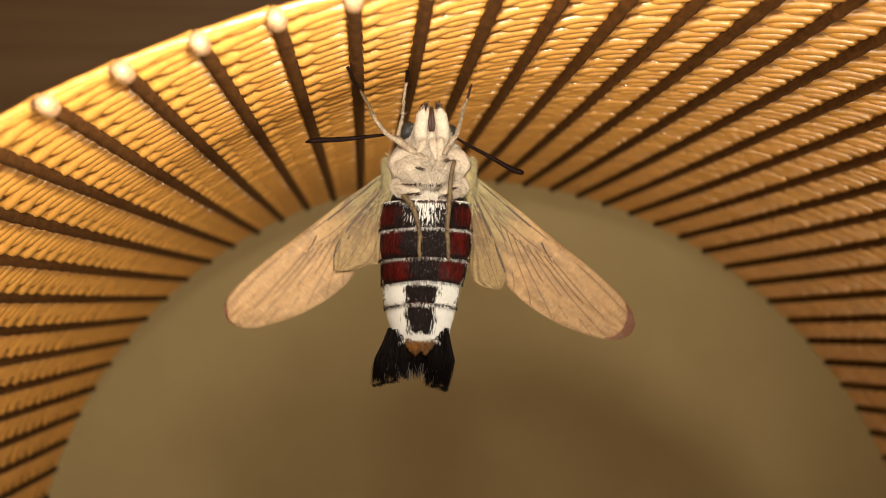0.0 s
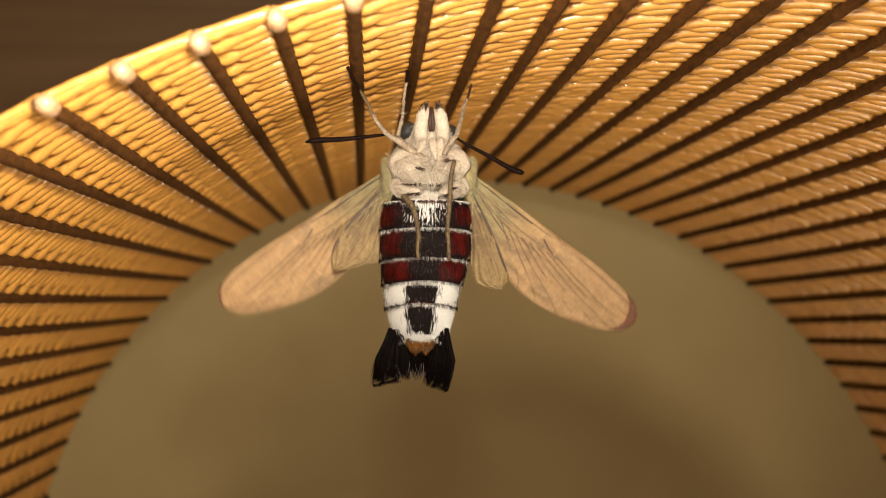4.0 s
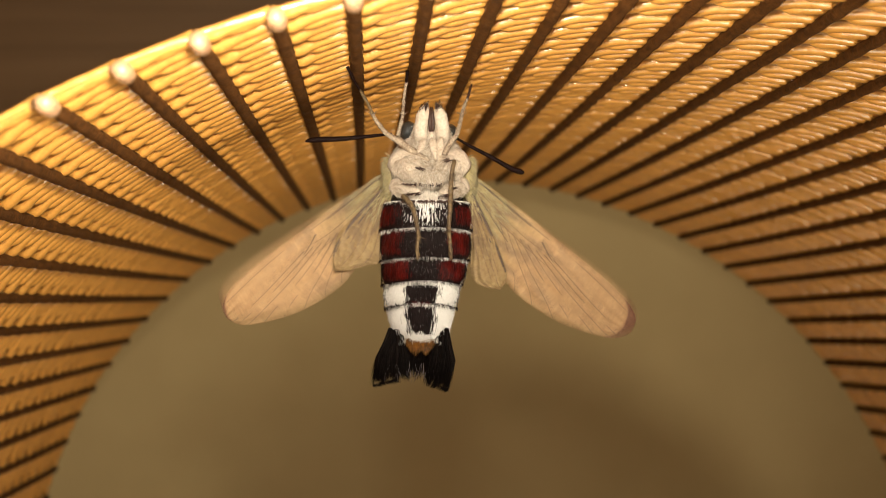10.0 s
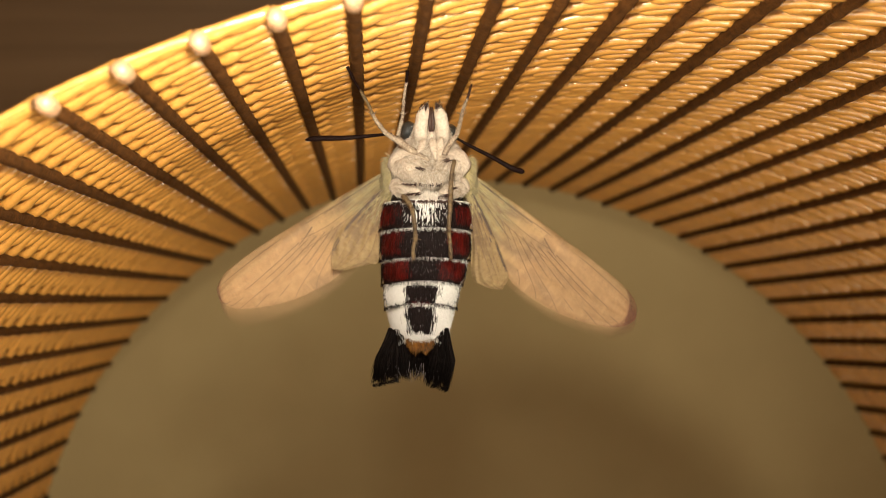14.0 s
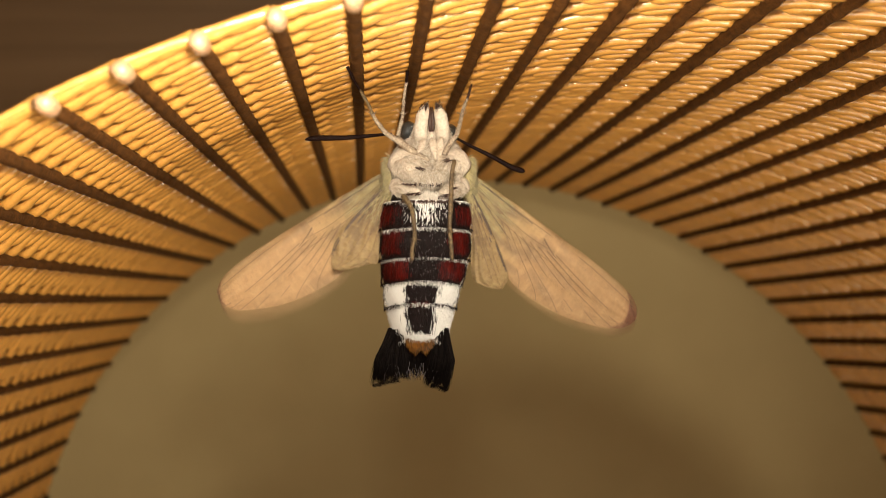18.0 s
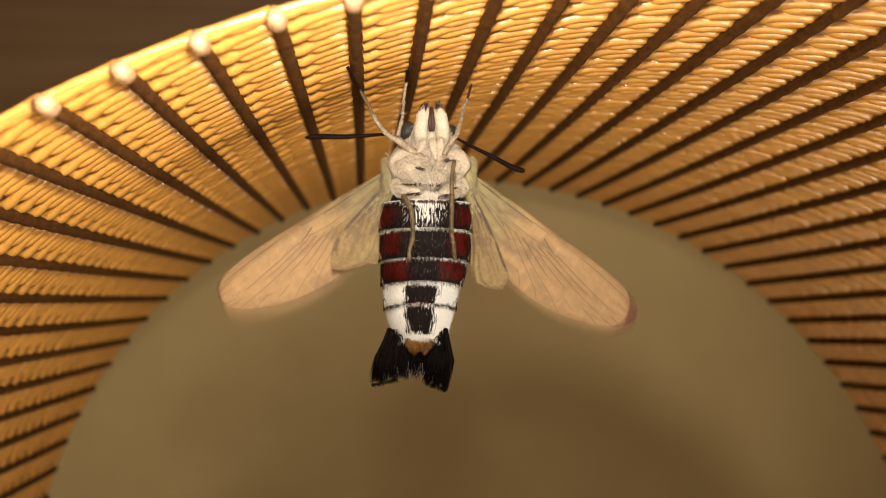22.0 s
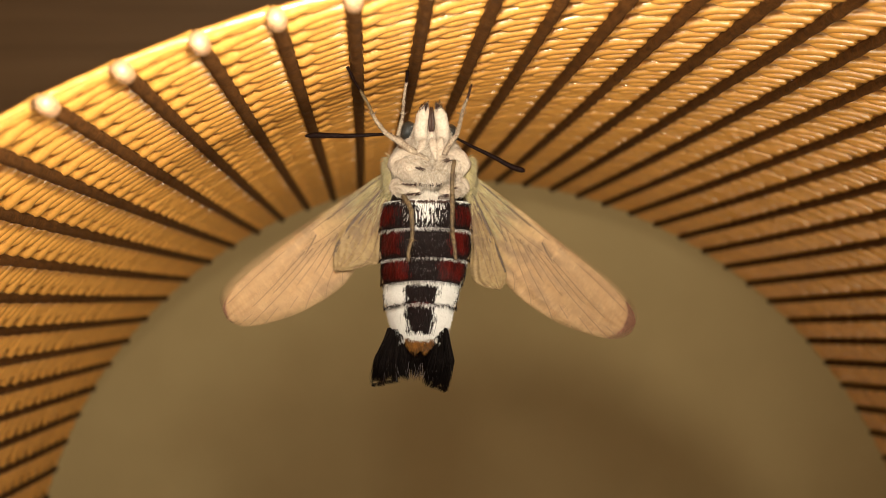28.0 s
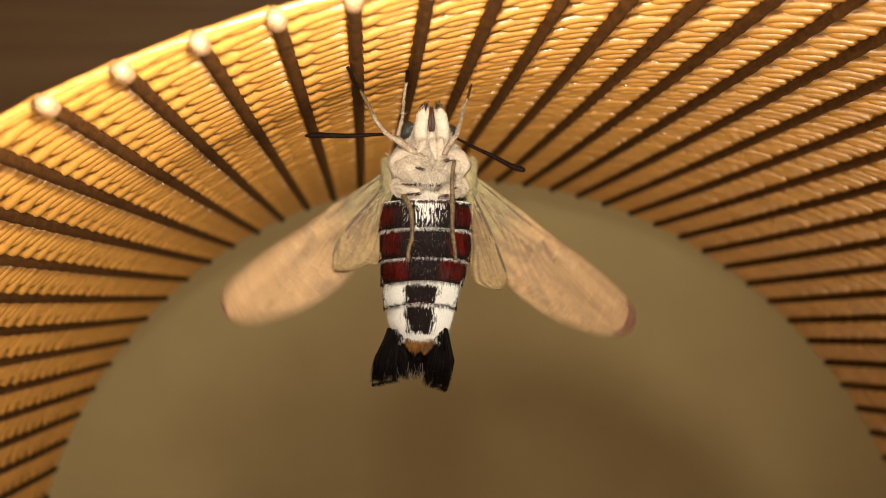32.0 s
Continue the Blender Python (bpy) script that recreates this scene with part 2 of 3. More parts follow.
def side_table():
    """A plain wooden table that carries the drum."""
    root = tagged(new("side_table"), "light wooden table carrying the woven drum", "table")
    root.location = (0, 0.20, -0.75)
    part("tabletop", box(bmesh.new(), (-0.45, -0.62, 0.72), (0.45, 0.27, 0.75), 0.004), TABLE, root)
    for x in (-0.40, 0.40):
        for y in (-0.57, 0.22):
            part("leg", box(bmesh.new(), (x - 0.02, y - 0.02, 0), (x + 0.02, y + 0.02, 0.72), 0.003), TABLE, root)


side_table()


# ---- the woven drum ----
U = 0.132
FAR_C = Vector((0.12089, -0.84923, -2.48978)) * U
DEEP, FLARE, STAKES, ROW = 1.53274 * U, 0.12, 100, 0.02943
ax = Vector((math.sin(0.10662), math.sin(0.00914), 0))
ax.z = math.sqrt(1 - ax.x ** 2 - ax.y ** 2)
ux = Vector((0, 1, 0)).cross(ax).normalized()
uy = ax.cross(ux)
DRUM = CAM @ Matrix.Translation(FAR_C) @ Matrix((ux, uy, ax)).transposed().to_4x4()


def drum_angle(i, s):
    th = 1.84968 - i * 2 * np.pi / STAKES + 0.03447 * s
    return th - 0.03322 * np.cos(2 * th) + 0.01364 * np.sin(2 * th)


def drum_point(i, s, inward=0.0):
    """A place on the slightly oval drum: stake i (may lie between two), share s of the depth from the far end, metres inward."""
    i, s = np.asarray(i, float), np.asarray(s, float)
    th = drum_angle(i, s)
    oval = (-0.0008 * np.cos(2 * th) - 0.03664 * np.sin(2 * th)) * (1 - s) + (0.04493 * np.cos(2 * th) - 0.03139 * np.sin(2 * th)) * s
    r = (1 + FLARE * s - 0.0199 * s * (1 - s) + oval) * U - inward
    return np.stack([r * np.cos(th), r * np.sin(th), s * DEEP + 0 * th], -1)


# the strands of each twined row that face the room rise side by side across the cell, and a flat filler is added behind
# them to block light; along a strand: share of the cell, rise in rows, metres inward, half its width in rows
STRAND_MAIN = np.array([(0.0, -0.30, -0.0020, 0.06), (0.03, -0.28, -0.0007, 0.18), (0.08, -0.25, 0.0003, 0.21), (0.14, -0.21, 0.0006, 0.22), (0.22, -0.16, 0.0006, 0.22), (0.36, -0.07, 0.0004, 0.21),
                        (0.50, 0.02, 0.0003, 0.20), (0.68, 0.12, 0.0003, 0.19), (0.86, 0.21, 0.0003, 0.19), (0.968, 0.25, 0.0002, 0.18), (0.98, 0.25, -0.0018, 0.10)])
STRAND_LOW = np.array([(0.14, -0.50, -0.0010, 0.08), (0.26, -0.46, -0.0003, 0.13), (0.35, -0.42, 0.0003, 0.16), (0.44, -0.375, 0.0005, 0.18), (0.54, -0.33, 0.0005, 0.19), (0.68, -0.265, 0.0004, 0.20),
                       (0.84, -0.19, 0.0003, 0.20), (0.955, -0.14, 0.0002, 0.20), (0.968, -0.14, -0.0018, 0.10)])
BACK_FILLER = np.array([(0.02, -0.12, -0.0022, 0.20), (0.3, -0.12, -0.0022, 0.20), (0.7, -0.12, -0.0022, 0.20), (0.98, -0.12, -0.0022, 0.20)])
STRANDS = (STRAND_MAIN, STRAND_LOW, BACK_FILLER)
THICK = (0.00078, 0.00074, 0.0004)
ROWS = 35
ANGLE = np.linspace(0, 2 * np.pi, 10, endpoint=False)
RING_IN, RING_ACROSS = (np.sign(x) * np.abs(x) ** 0.92 for x in (np.cos(ANGLE), np.sin(ANGLE)))  # flattened strands, a rounded box across


def cords(cells, rows, strand):
    """Vertices and faces of one kind of strand in all the given cells and rows."""
    c, r = (x.ravel()[:, None] for x in np.meshgrid(np.asarray(cells, float), np.asarray(rows, float)))
    u, rise, inward, half = (x[None, :] for x in STRANDS[strand].T)
    uneven = np.sin(12.9 * c + 78.2 * r + 2 * strand)
    lean = np.where(r == ROWS - 1, 0.0, -0.16)
    rise = np.where(r == ROWS - 1, 0.3 * rise - 0.22, rise)
    s = (r + 0.02 + rise + lean * (u - 0.5) + 0.02 * uneven) * ROW
    inward = np.where(r >= ROWS - 2, np.maximum(inward, 0.0001), inward)
    P = drum_point(c + u + 0.006 * uneven, s, -0.0010 + inward + 0.00008 * np.sin(5.3 * c + 2.7 * r))
    t = np.gradient(P, axis=1)
    t /= np.linalg.norm(t, axis=2, keepdims=True)
    rad = -P * np.array([1, 1, 0])
    rad /= np.linalg.norm(rad, axis=2, keepdims=True)
    b = np.cross(t, rad)
    half = np.where(r == ROWS - 1, 0.9 * half, half)
    wide = (half * ROW * DEEP * (1 + 0.05 * uneven))[..., None, None]
    ring = P[:, :, None, :] + THICK[strand] * RING_IN[None, None, :, None] * rad[:, :, None, :] + wide * RING_ACROSS[None, None, :, None] * b[:, :, None, :]
    count, n, k = P.shape[0], P.shape[1], len(ANGLE)
    j = np.arange(k)
    one = np.concatenate([np.stack([i * k + j, i * k + (j + 1) % k, (i + 1) * k + (j + 1) % k, (i + 1) * k + j], -1) for i in range(n - 1)])
    faces = (np.arange(count)[:, None, None] * n * k + one[None]).reshape(-1, 4)
    return ring.reshape(-1, 3), faces.tolist()


# the pieces nearest the camera are parts of their own
NEAR_CELLS, NEAR_ROWS = range(-5, 8), range(ROWS - 11, ROWS)


def stake_mesh(i):
    bm = bmesh.new()
    n = 170
    s = np.linspace(-0.004, 0.996, n)
    P = drum_point(i, s, 0.0002)
    wob = [0.00091 * (1 + 0.09 * math.sin(2 * math.pi * x / ROW + i) + 0.03 * math.sin(9.7 * x + 3 * i)) for x in s]
    return tube(bm, P, wob, 8)


def woven_drum():
    drum = tagged(new("woven_drum"), "golden woven drum on dark stakes, lying on its side", "basket")
    drum.matrix_world = DRUM
    for i in range(STAKES):
        k = i if i < 50 else i - 100
        st = part("stake", stake_mesh(k), STAKE, drum)
        bm = bmesh.new()
        P = drum_point(k, np.array([0.993, 0.998, 1.005, 1.010, 1.0115]), 0.0004)
        tube(bm, P, [0.00106, 0.00118, 0.00114, 0.00090, 0.0004], 12)
        part("stake_end", bm, STAKE_END, st, "reddish cut end of the stake, its highlight painted pale")
    turn = np.arange(0, 100.001, 0.125)
    P = drum_point(turn, 0.999 + 0.0006 * np.sin(6 * np.pi * turn), -0.0007)
    part("rim_cord", tube(bmesh.new(), P, [0.0005] * len(P), 8), WEFT, drum)
    far_cells = [c for c in range(-50, 50) if c not in NEAR_CELLS]
    for strand in range(len(STRANDS)):
        last = ROWS - 2 if strand == 2 else ROWS
        for cells, rows in ((far_cells, range(last)), (NEAR_CELLS, range(ROWS - 11 if strand < 2 else last))):
            tagged(quads("weave", *cords(cells, rows, strand), WEFT, drum), "twined golden cords between the stakes", kind="stuff")
    for row in NEAR_ROWS:
        for cell in NEAR_CELLS:
            for strand in (0, 1):
                quads("cord", *cords([cell], [row], strand), WEFT, drum)
    return drum


# ---- the moth ----
DEPTH = 0.160
MOTH = CAM @ pose(-0.0016, 0.0112, -DEPTH)


def at(px, py, dz=0.0):
    """Moth space: a place on the picture's grid, dz metres nearer than the plane of the body."""
    d = DEPTH - dz
    return Vector(((px - 784) / F * d + 0.0016, (441 - py) / F * d - 0.0112, dz))


MM = 0.001


def ellipsoid(bm, centre, rx, ry, rz, seg=24, rings=14, squash=None):
    m = Matrix.Translation(centre) @ Matrix.Diagonal((rx, ry, rz, 1))
    got = bmesh.ops.create_uvsphere(bm, u_segments=seg, v_segments=rings, radius=1.0, matrix=m)
    if squash:
        for v in got["verts"]:
            squash(v)
    return bm


def surface_fur(bm, centre, rx, ry, rz, count, length, width, flow, rng, front=-0.2, spread=0.2, rise=0.06):
    """Hairs that lie over an ellipsoid along flow, gathered in locks."""
    flow = Vector(flow)
    c = Vector(centre)
    made = 0
    while made < count:
        d = Vector((rng.gauss(0, 1), rng.gauss(0, 1), rng.gauss(0, 1))).normalized()
        if d.z < front:
            continue
        p = c + Vector((d.x * rx, d.y * ry, d.z * rz))
        n = Vector((d.x / rx, d.y / ry, d.z / rz)).normalized()
        lock = Vector((math.sin(9 * d.x + 7 * d.y), 0.4 * math.sin(11 * d.y + 3), math.sin(8 * d.y - 6 * d.x))) * 0.35
        f = flow + lock + Vector((rng.gauss(0, spread), rng.gauss(0, spread), rng.gauss(0, spread)))
        f = (f - n * f.dot(n)).normalized() + n * rise * rng.uniform(0.5, 2.2)
        blade(bm, p - n * 0.00003, p + f.normalized() * length * rng.uniform(0.6, 1.3), width, n * length * 0.05)
        made += 1


# ---- the moth: abdomen ----
def abdomen_width(py):
    """Half width and centre line of the abdomen on the picture's grid."""
    ys = (340, 360, 402, 455, 495, 540, 570, 602)
    return float(np.interp(py, ys, (65, 72, 76, 75, 69, 59, 53, 42))), float(np.interp(py, ys, (757, 756.5, 754, 753, 749.5, 744.5, 744, 744)))


def abdomen_point(py, a, grow=0.0):
    """A place on the abdomen's skin: height on the grid, angle round it (pi/2 faces the camera)."""
    w, cx = abdomen_width(py)
    r = 0.965 * w / F * DEPTH + grow
    c = at(cx, py, 0.0)
    return c + Vector((r * math.cos(a), 0.0010 * math.cos(a) ** 2, 0.86 * r * math.sin(a)))


def pattern(seg, x, v):
    """The scale colour on one belly plate, shade painted black at its flanks: x across (-1 to 1), v from its front edge
    to its rear edge.
    """
    ax_ = abs(x)
    if seg == 0:
        if v < 0.04 or ax_ < 0.27 - 0.30 * v:
            return "white"
        return "red" if ax_ > 0.74 and 0.18 < v < 0.85 else "black"
    if seg == 1:
        if v < 0.05:
            return "white"
        # the outermost strip is black to paint the shade of the rounded flank
        if v > 0.82 or ax_ > 0.93:
            return "black"
        return "red" if ax_ > 0.54 else "black"
    if seg == 2:
        if v < 0.055:
            return "white"
        # flank shade painted as black here too
        if v > 0.86 or ax_ > 0.93:
            return "black"
        return "red" if ax_ > 0.36 else "black"
    if seg == 3:
        if v > 0.91:
            return "red" if ax_ < 0.25 else "black"
        return "black" if (ax_ < 0.40 and v > 0.20) or ax_ > 0.97 else "white"
    return "black" if ax_ < 0.41 and 0.10 < v < 0.82 else "white"


PLATES = ((356, 405), (402, 456), (453, 497), (493, 536), (531, 598))
ARCH = (15, 18, 19, 22, 24)  # how far each plate sweeps back along the flanks
SKIN = {"white": WHITE, "red": RED, "black": BLACK}


def belly_plate(seg, parent, rng):
    """One ring of the abdomen with its coloured scales and a raised rear edge."""
    y0, y1 = PLATES[seg]
    cols, rows = 520, 30
    jag = [rng.uniform(-0.05, 0.05) + 0.05 * math.sin(0.145 * k + seg) * math.sin(0.081 * k + 2 * seg) for k in range(cols)]
    start = [rng.random() for _ in range(cols)]
    fibre = [[rng.gauss(0, 0.15 if seg == 0 else 0.06) for _ in range(6)] for _ in range(cols)]
    bm = bmesh.new()
    grid = []
    for j in range(rows + 1):
        v = j / rows
        py = y0 + (y1 - y0) * v
        lip = 0.00058 * math.sin(math.pi * min(1, 0.06 + v * 0.90)) ** 0.8 + 0.00016 * v
        grid.append([bm.verts.new(abdomen_point(py + ARCH[seg] * math.cos(2 * math.pi * k / cols) ** 2, 2 * math.pi * k / cols, lip + rng.uniform(-1, 1) * 0.00004)) for k in range(cols)])
    order = ("white", "red", "black")
    for j in range(rows):
        for k in range(cols):
            f = bm.faces.new((grid[j][k], grid[j + 1][k], grid[j + 1][(k + 1) % cols], grid[j][(k + 1) % cols]))
            x = math.cos(2 * math.pi * (k + 0.5) / cols)
            f.material_index = order.index(pattern(seg, x + fibre[k][int(4 * j / rows + start[k])] + 0.03 * math.sin(0.4 * j + seg + (2 if x > 0 else 0)), (j + 0.5) / rows + jag[k]))
            f.smooth = True
    bm.faces.new(grid[0])
    bm.faces.new(grid[-1][::-1])
    me = bpy.data.meshes.new("belly_plate")
    bm.to_mesh(me)
    bm.free()
    for c in order:
        me.materials.append(SKIN[c])
    ob = new("belly_plate", me)
    ob.parent = parent
    # loose scales that lie along the plate and fray its edges
    sets = {c: bmesh.new() for c in order}
    sets["grey"] = bmesh.new()
    for _ in range(1500):
        a = rng.uniform(0.02, math.pi - 0.02)
        v = rng.uniform(0.02, 1.0) if rng.random() < 0.7 else rng.choice((0.04, 0.97))
        py = y0 + (y1 - y0) * v + ARCH[seg] * math.cos(a) ** 2
        c = pattern(seg, math.cos(a), v)
        # grey hairs among the black: pale specks, and the centre's sheen put in as colour
        if c == "black" and rng.random() < (0.14 if seg < 3 else 0.06) and abs(math.cos(a)) < 0.5:
            c = "grey"
        if c == "black" and seg == 0 and rng.random() < 0.5 and abs(math.cos(a)) < 0.62 - 0.35 * v:
            c = "white"
        p = abdomen_point(py, a, 0.00042 + 0.00036 * v)
        q = abdomen_point(py + rng.uniform(4, 9), a + rng.uniform(-0.05, 0.05), 0.00058 + 0.00036 * v + rng.uniform(0, 0.0002))
        blade(sets[c], p, q, 0.000016 if c == "grey" else 0.000022)
    # scales that stand off its flanks
    for _ in range(60):
        a = rng.uniform(-0.25, 0.30)
        a = a if rng.random() < 0.5 else math.pi - a
        v = rng.random()
        py = y0 + (y1 - y0) * v + 6
        c = "white" if seg > 2 or rng.random() < 0.28 else "black"
        blade(sets[c], abdomen_point(py, a, 0.0004 + 0.0003 * v), abdomen_point(py + rng.uniform(3, 9), a, 0.0006 + 0.0003 * v + rng.uniform(0, 0.0002)), 0.00003)
    # the pale fringe that hangs over the plate's front edge
    for _ in range(130 if seg < 3 else 40):
        a = rng.uniform(0.06, math.pi - 0.06)
        py = y0 + ARCH[seg] * math.cos(a) ** 2 + rng.uniform(0, 3)
        if seg == 0 and abs(math.cos(a)) < 0.75:
            continue
        blade(sets["white"], abdomen_point(py, a, 0.0004), abdomen_point(py + rng.uniform(2, 7), a + rng.uniform(-0.04, 0.04), 0.0006), 0.000022)
    return ob, sets


def abdomen(moth):
    rng = random.Random(5)
    bm = bmesh.new()
    rings = [[bm.verts.new(abdomen_point(py, 2 * math.pi * k / 40, -0.0004)) for k in range(40)] for py in range(354, 604, 10)]
    for r0, r1 in zip(rings, rings[1:]):
        for k in range(40):
            bm.faces.new((r0[k], r1[k], r1[(k + 1) % 40], r0[(k + 1) % 40]))
    bm.faces.new(rings[0])
    bm.faces.new(rings[-1][::-1])
    body = part("abdomen", bm, BLACK, moth, "banded abdomen in black, dark red and white")
    whole = {}
    for seg in range(len(PLATES)):
        _, sets = belly_plate(seg, body, rng)
        for c, b in sets.items():
            whole.setdefault(c, []).append(b)
    mats = {"white": WHITE, "red": RED, "black": BLACK, "grey": GREY_HAIR}
    for c, bms in whole.items():
        for b in bms:
            if len(b.verts):
                tagged(part("scale_coat", b, mats[c], body), kind="stuff")
            else:
                b.free()
    # the tail brush: two fans of hair, the outer hairs bowed outward and curled in at the tip
    for sx, x0, x1, t0, t1, low in ((-1, 712, 690, 722, 659, 684), (1, 772, 792, 750, 792, 692)):
        b = bmesh.new()
        for _ in range(1500):
            u = rng.random()
            root = at(x0 + (x1 - x0) * u + rng.uniform(-3, 3), rng.uniform(580, 610), rng.uniform(-0.0026, 0.0026))
            tip_y = low - 12 * (1 - u) + 5 * math.sin(17 * u + x0) - 30 * rng.random() ** 2.5
            tip = at(t0 + (t1 - t0) * u + rng.gauss(0, 3), tip_y, root.z * 1.2 + rng.gauss(0, 0.0006))
            blade(b, root, tip, 0.00009, (sx * 0.0008 * u ** 2 if sx > 0 else sx * 0.0005 * u, 0, rng.gauss(0, 0.0003)))
        for _ in range(60):
            u = rng.uniform(0.3, 1.0)
            p = at(t0 + (t1 - t0) * u, low - 14 * (1 - u) - 4, rng.uniform(-0.001, 0.002))
            blade(b, p, p + Vector((-sx * rng.uniform(0.0001, 0.0006), -rng.uniform(0.0002, 0.0007), 0.0003)), 0.00008, (sx * 0.0002, 0, 0))
        part("tail_tuft", b, BLACK_HAIR, body, "black fan of tail hairs")
    b = bmesh.new()
    for _ in range(620):
        root = at(rng.uniform(712, 776), rng.uniform(594, 618), rng.uniform(-0.001, 0.0016))
        blade(b, root, at(744 + (root.x / DEPTH * F) * 0.3 + rng.gauss(0, 15), rng.uniform(636, 676), rng.uniform(-0.001, 0.0022)), 0.00008)
    part("tail_tuft", b, BLACK_HAIR, body, "short black hairs between the tail fans")
    b = bmesh.new()
    for _ in range(24):
        x = rng.uniform(690, 772)
        blade(b, at(x, rng.uniform(640, 660), 0.0024), at(x + (x - 740) * 0.15 + rng.gauss(0, 5), rng.uniform(666, 684), 0.0027), 0.00003, (rng.gauss(0, 0.0003), 0, 0))
    part("tail_tuft", b, GREY_HAIR, body, "fine grey hairs in the tail")
    b = bmesh.new()
    ellipsoid(b, at(743, 607, 0.0010), 0.0019, 0.0009, 0.0016)
    for _ in range(620):
        x = rng.uniform(716, 770)
        drop = max(0.0, 1 - ((x - 743) / 28) ** 2)
        fork = 0.55 + 0.45 * min(1, abs(x - 744) / 9)
        blade(b, at(743 + (x - 743) * 0.7, rng.uniform(598, 608), 0.0028), at(x, 607 + 24 * drop * fork + rng.uniform(-10, 4), 0.0036 + rng.uniform(-0.0003, 0.0006)), 0.00007)
    part("anal_tuft", b, ORANGE, body, "orange tuft of hairs at the end of the abdomen")
    b = bmesh.new()
    for _ in range(300):
        a = rng.uniform(0.1, math.pi - 0.1)
        p = abdomen_point(590, a, 0.0004)
        q = abdomen_point(602, a + rng.uniform(-0.1, 0.1), 0.0002)
        blade(b, p, q + Vector((0, rng.uniform(-0.0005, 0.0004), 0)), 0.00008)
    part("white_fringe", b, WHITE, body)
    return body


# ---- head and thorax ----
def lobe(bm, base, tip, width, thick, n=10, sharp=0.7):
    """A pointed rounded lobe from base to tip."""
    base, tip = Vector(base), Vector(tip)
    pts = [base.lerp(tip, k / (n - 1)) for k in range(n)]
    tube(bm, pts, [max(width * math.sin(math.pi * min(0.98, 0.25 + 0.75 * k / (n - 1))) ** sharp, 0.00003) for k in range(n)], 14, thick / width)


def thorax(moth):
    rng = random.Random(8)
    b = bmesh.new()
    ellipsoid(b, at(758, 300, -0.0004), 0.0053, 0.0050, 0.0046)
    ellipsoid(b, at(757, 338, 0.0002), 0.0050, 0.0022, 0.0040)
    body = part("thorax", b, SKIN_DUSK, moth, "cream white furry thorax")
    b = bmesh.new()
    surface_fur(b, at(758, 300, -0.0004), 0.0053, 0.0050, 0.0046, 3600, 0.0016, 0.00006, (0, -1, 0), rng, 0.05, rise=0.07)
    surface_fur(b, at(761, 312, 0.0040), 0.0026, 0.0016, 0.0020, 700, 0.0015, 0.00007, (0, -1, 0), rng, 0.2, rise=0.2)
    tagged(part("fur_coat", b, FUR, body, "cream white hair"), kind="stuff")
    # the two fringed bands across the rear
    for y, wide, z, drop in ((317, 30, 0.0052, 12), (343, 46, 0.0044, 13)):
        b = bmesh.new()
        for _ in range(700):
            x = rng.uniform(-1, 1)
            lock = 3 * math.sin(19 * x + y) + 2 * math.sin(41 * x)
            top = y + 5 * x * x + rng.uniform(-9, 3)
            z0 = z - 0.0022 * x * x
            blade(b, at(759 + wide * x, top, z0), at(759 + wide * x + rng.gauss(0, 2), top + drop + lock + rng.uniform(-3, 3), z0 + 0.0008 + rng.uniform(-0.0002, 0.0003)), 0.00008)
        part("fur_fringe", b, FUR_WHITE, body, "fringe of white hairs")
    for sx, x0, x1 in ((-1, 700, 742), (1, 820, 778)):
        b = bmesh.new()
        lobe(b, at(x0 + 3 * sx, 328, 0.0026), at(x1, 341, 0.0052), 0.0014, 0.0013)
        surface_fur(b, at((x0 + x1) / 2, 335, 0.0040), 0.0022, 0.0012, 0.0014, 340, 0.0010, 0.00004, (-sx, -0.7, 0), rng, 0.0)
        part("coxa", b, FUR, body, "cream furry leg base")
        b = bmesh.new()
        lobe(b, at(x0, 280, 0.0022), at(758 + 6 * sx, 318, 0.0058), 0.0021, 0.0014)
        surface_fur(b, at(758 + 30 * sx, 300, 0.0042), 0.0025, 0.0018, 0.0016, 420, 0.0012, 0.00004, (-sx * 0.6, -1, 0), rng, 0.0)
        part("coxa", b, FUR, body, "cream furry leg base")
        b = bmesh.new()
        for x, y, wide, fall in (((40, 326, 10, 3), (29, 345, 11, -6), (19, 297, 5, 7)) if sx < 0 else ((47, 333, 6, 5), (38, 283, 5, 5), (33, 346, 5, 4))):
            for _ in range(15):
                p = 758 + sx * (x + rng.uniform(-wide, wide))
                blade(b, at(p, y + rng.uniform(-2, 2), 0.0058), at(p - sx * rng.uniform(6, 13), y + fall * rng.uniform(0.3, 1.2), 0.0067), 0.00007)
        part("bristle_fringe", b, DARK_BROWN, body, "fine dark bristles")
    b = bmesh.new()
    for _ in range(110):
        x = rng.uniform(712, 808)
        bow = 0.0016 * ((x - 758) / 50) ** 2
        blade(b, at(x, 356 + rng.uniform(-2, 1), 0.0058 - bow), at(x + rng.gauss(0, 4), 359 + rng.uniform(-1, 3), 0.0060 - bow), 0.00008)
    for _ in range(40):
        x = rng.uniform(732, 784)
        blade(b, at(x, 324 + rng.uniform(-1, 2), 0.0056), at(x + rng.gauss(0, 2), 331 + rng.uniform(-2, 3), 0.0066), 0.00005)
    part("bristle_fringe", b, DARK_BROWN, body, "dark fringe along the rear edge")
    for sx, x0 in ((-1, 690), (1, 828)):
        b = bmesh.new()
        ellipsoid(b, at(x0, 322, -0.0008), 0.0011, 0.0034, 0.0024)
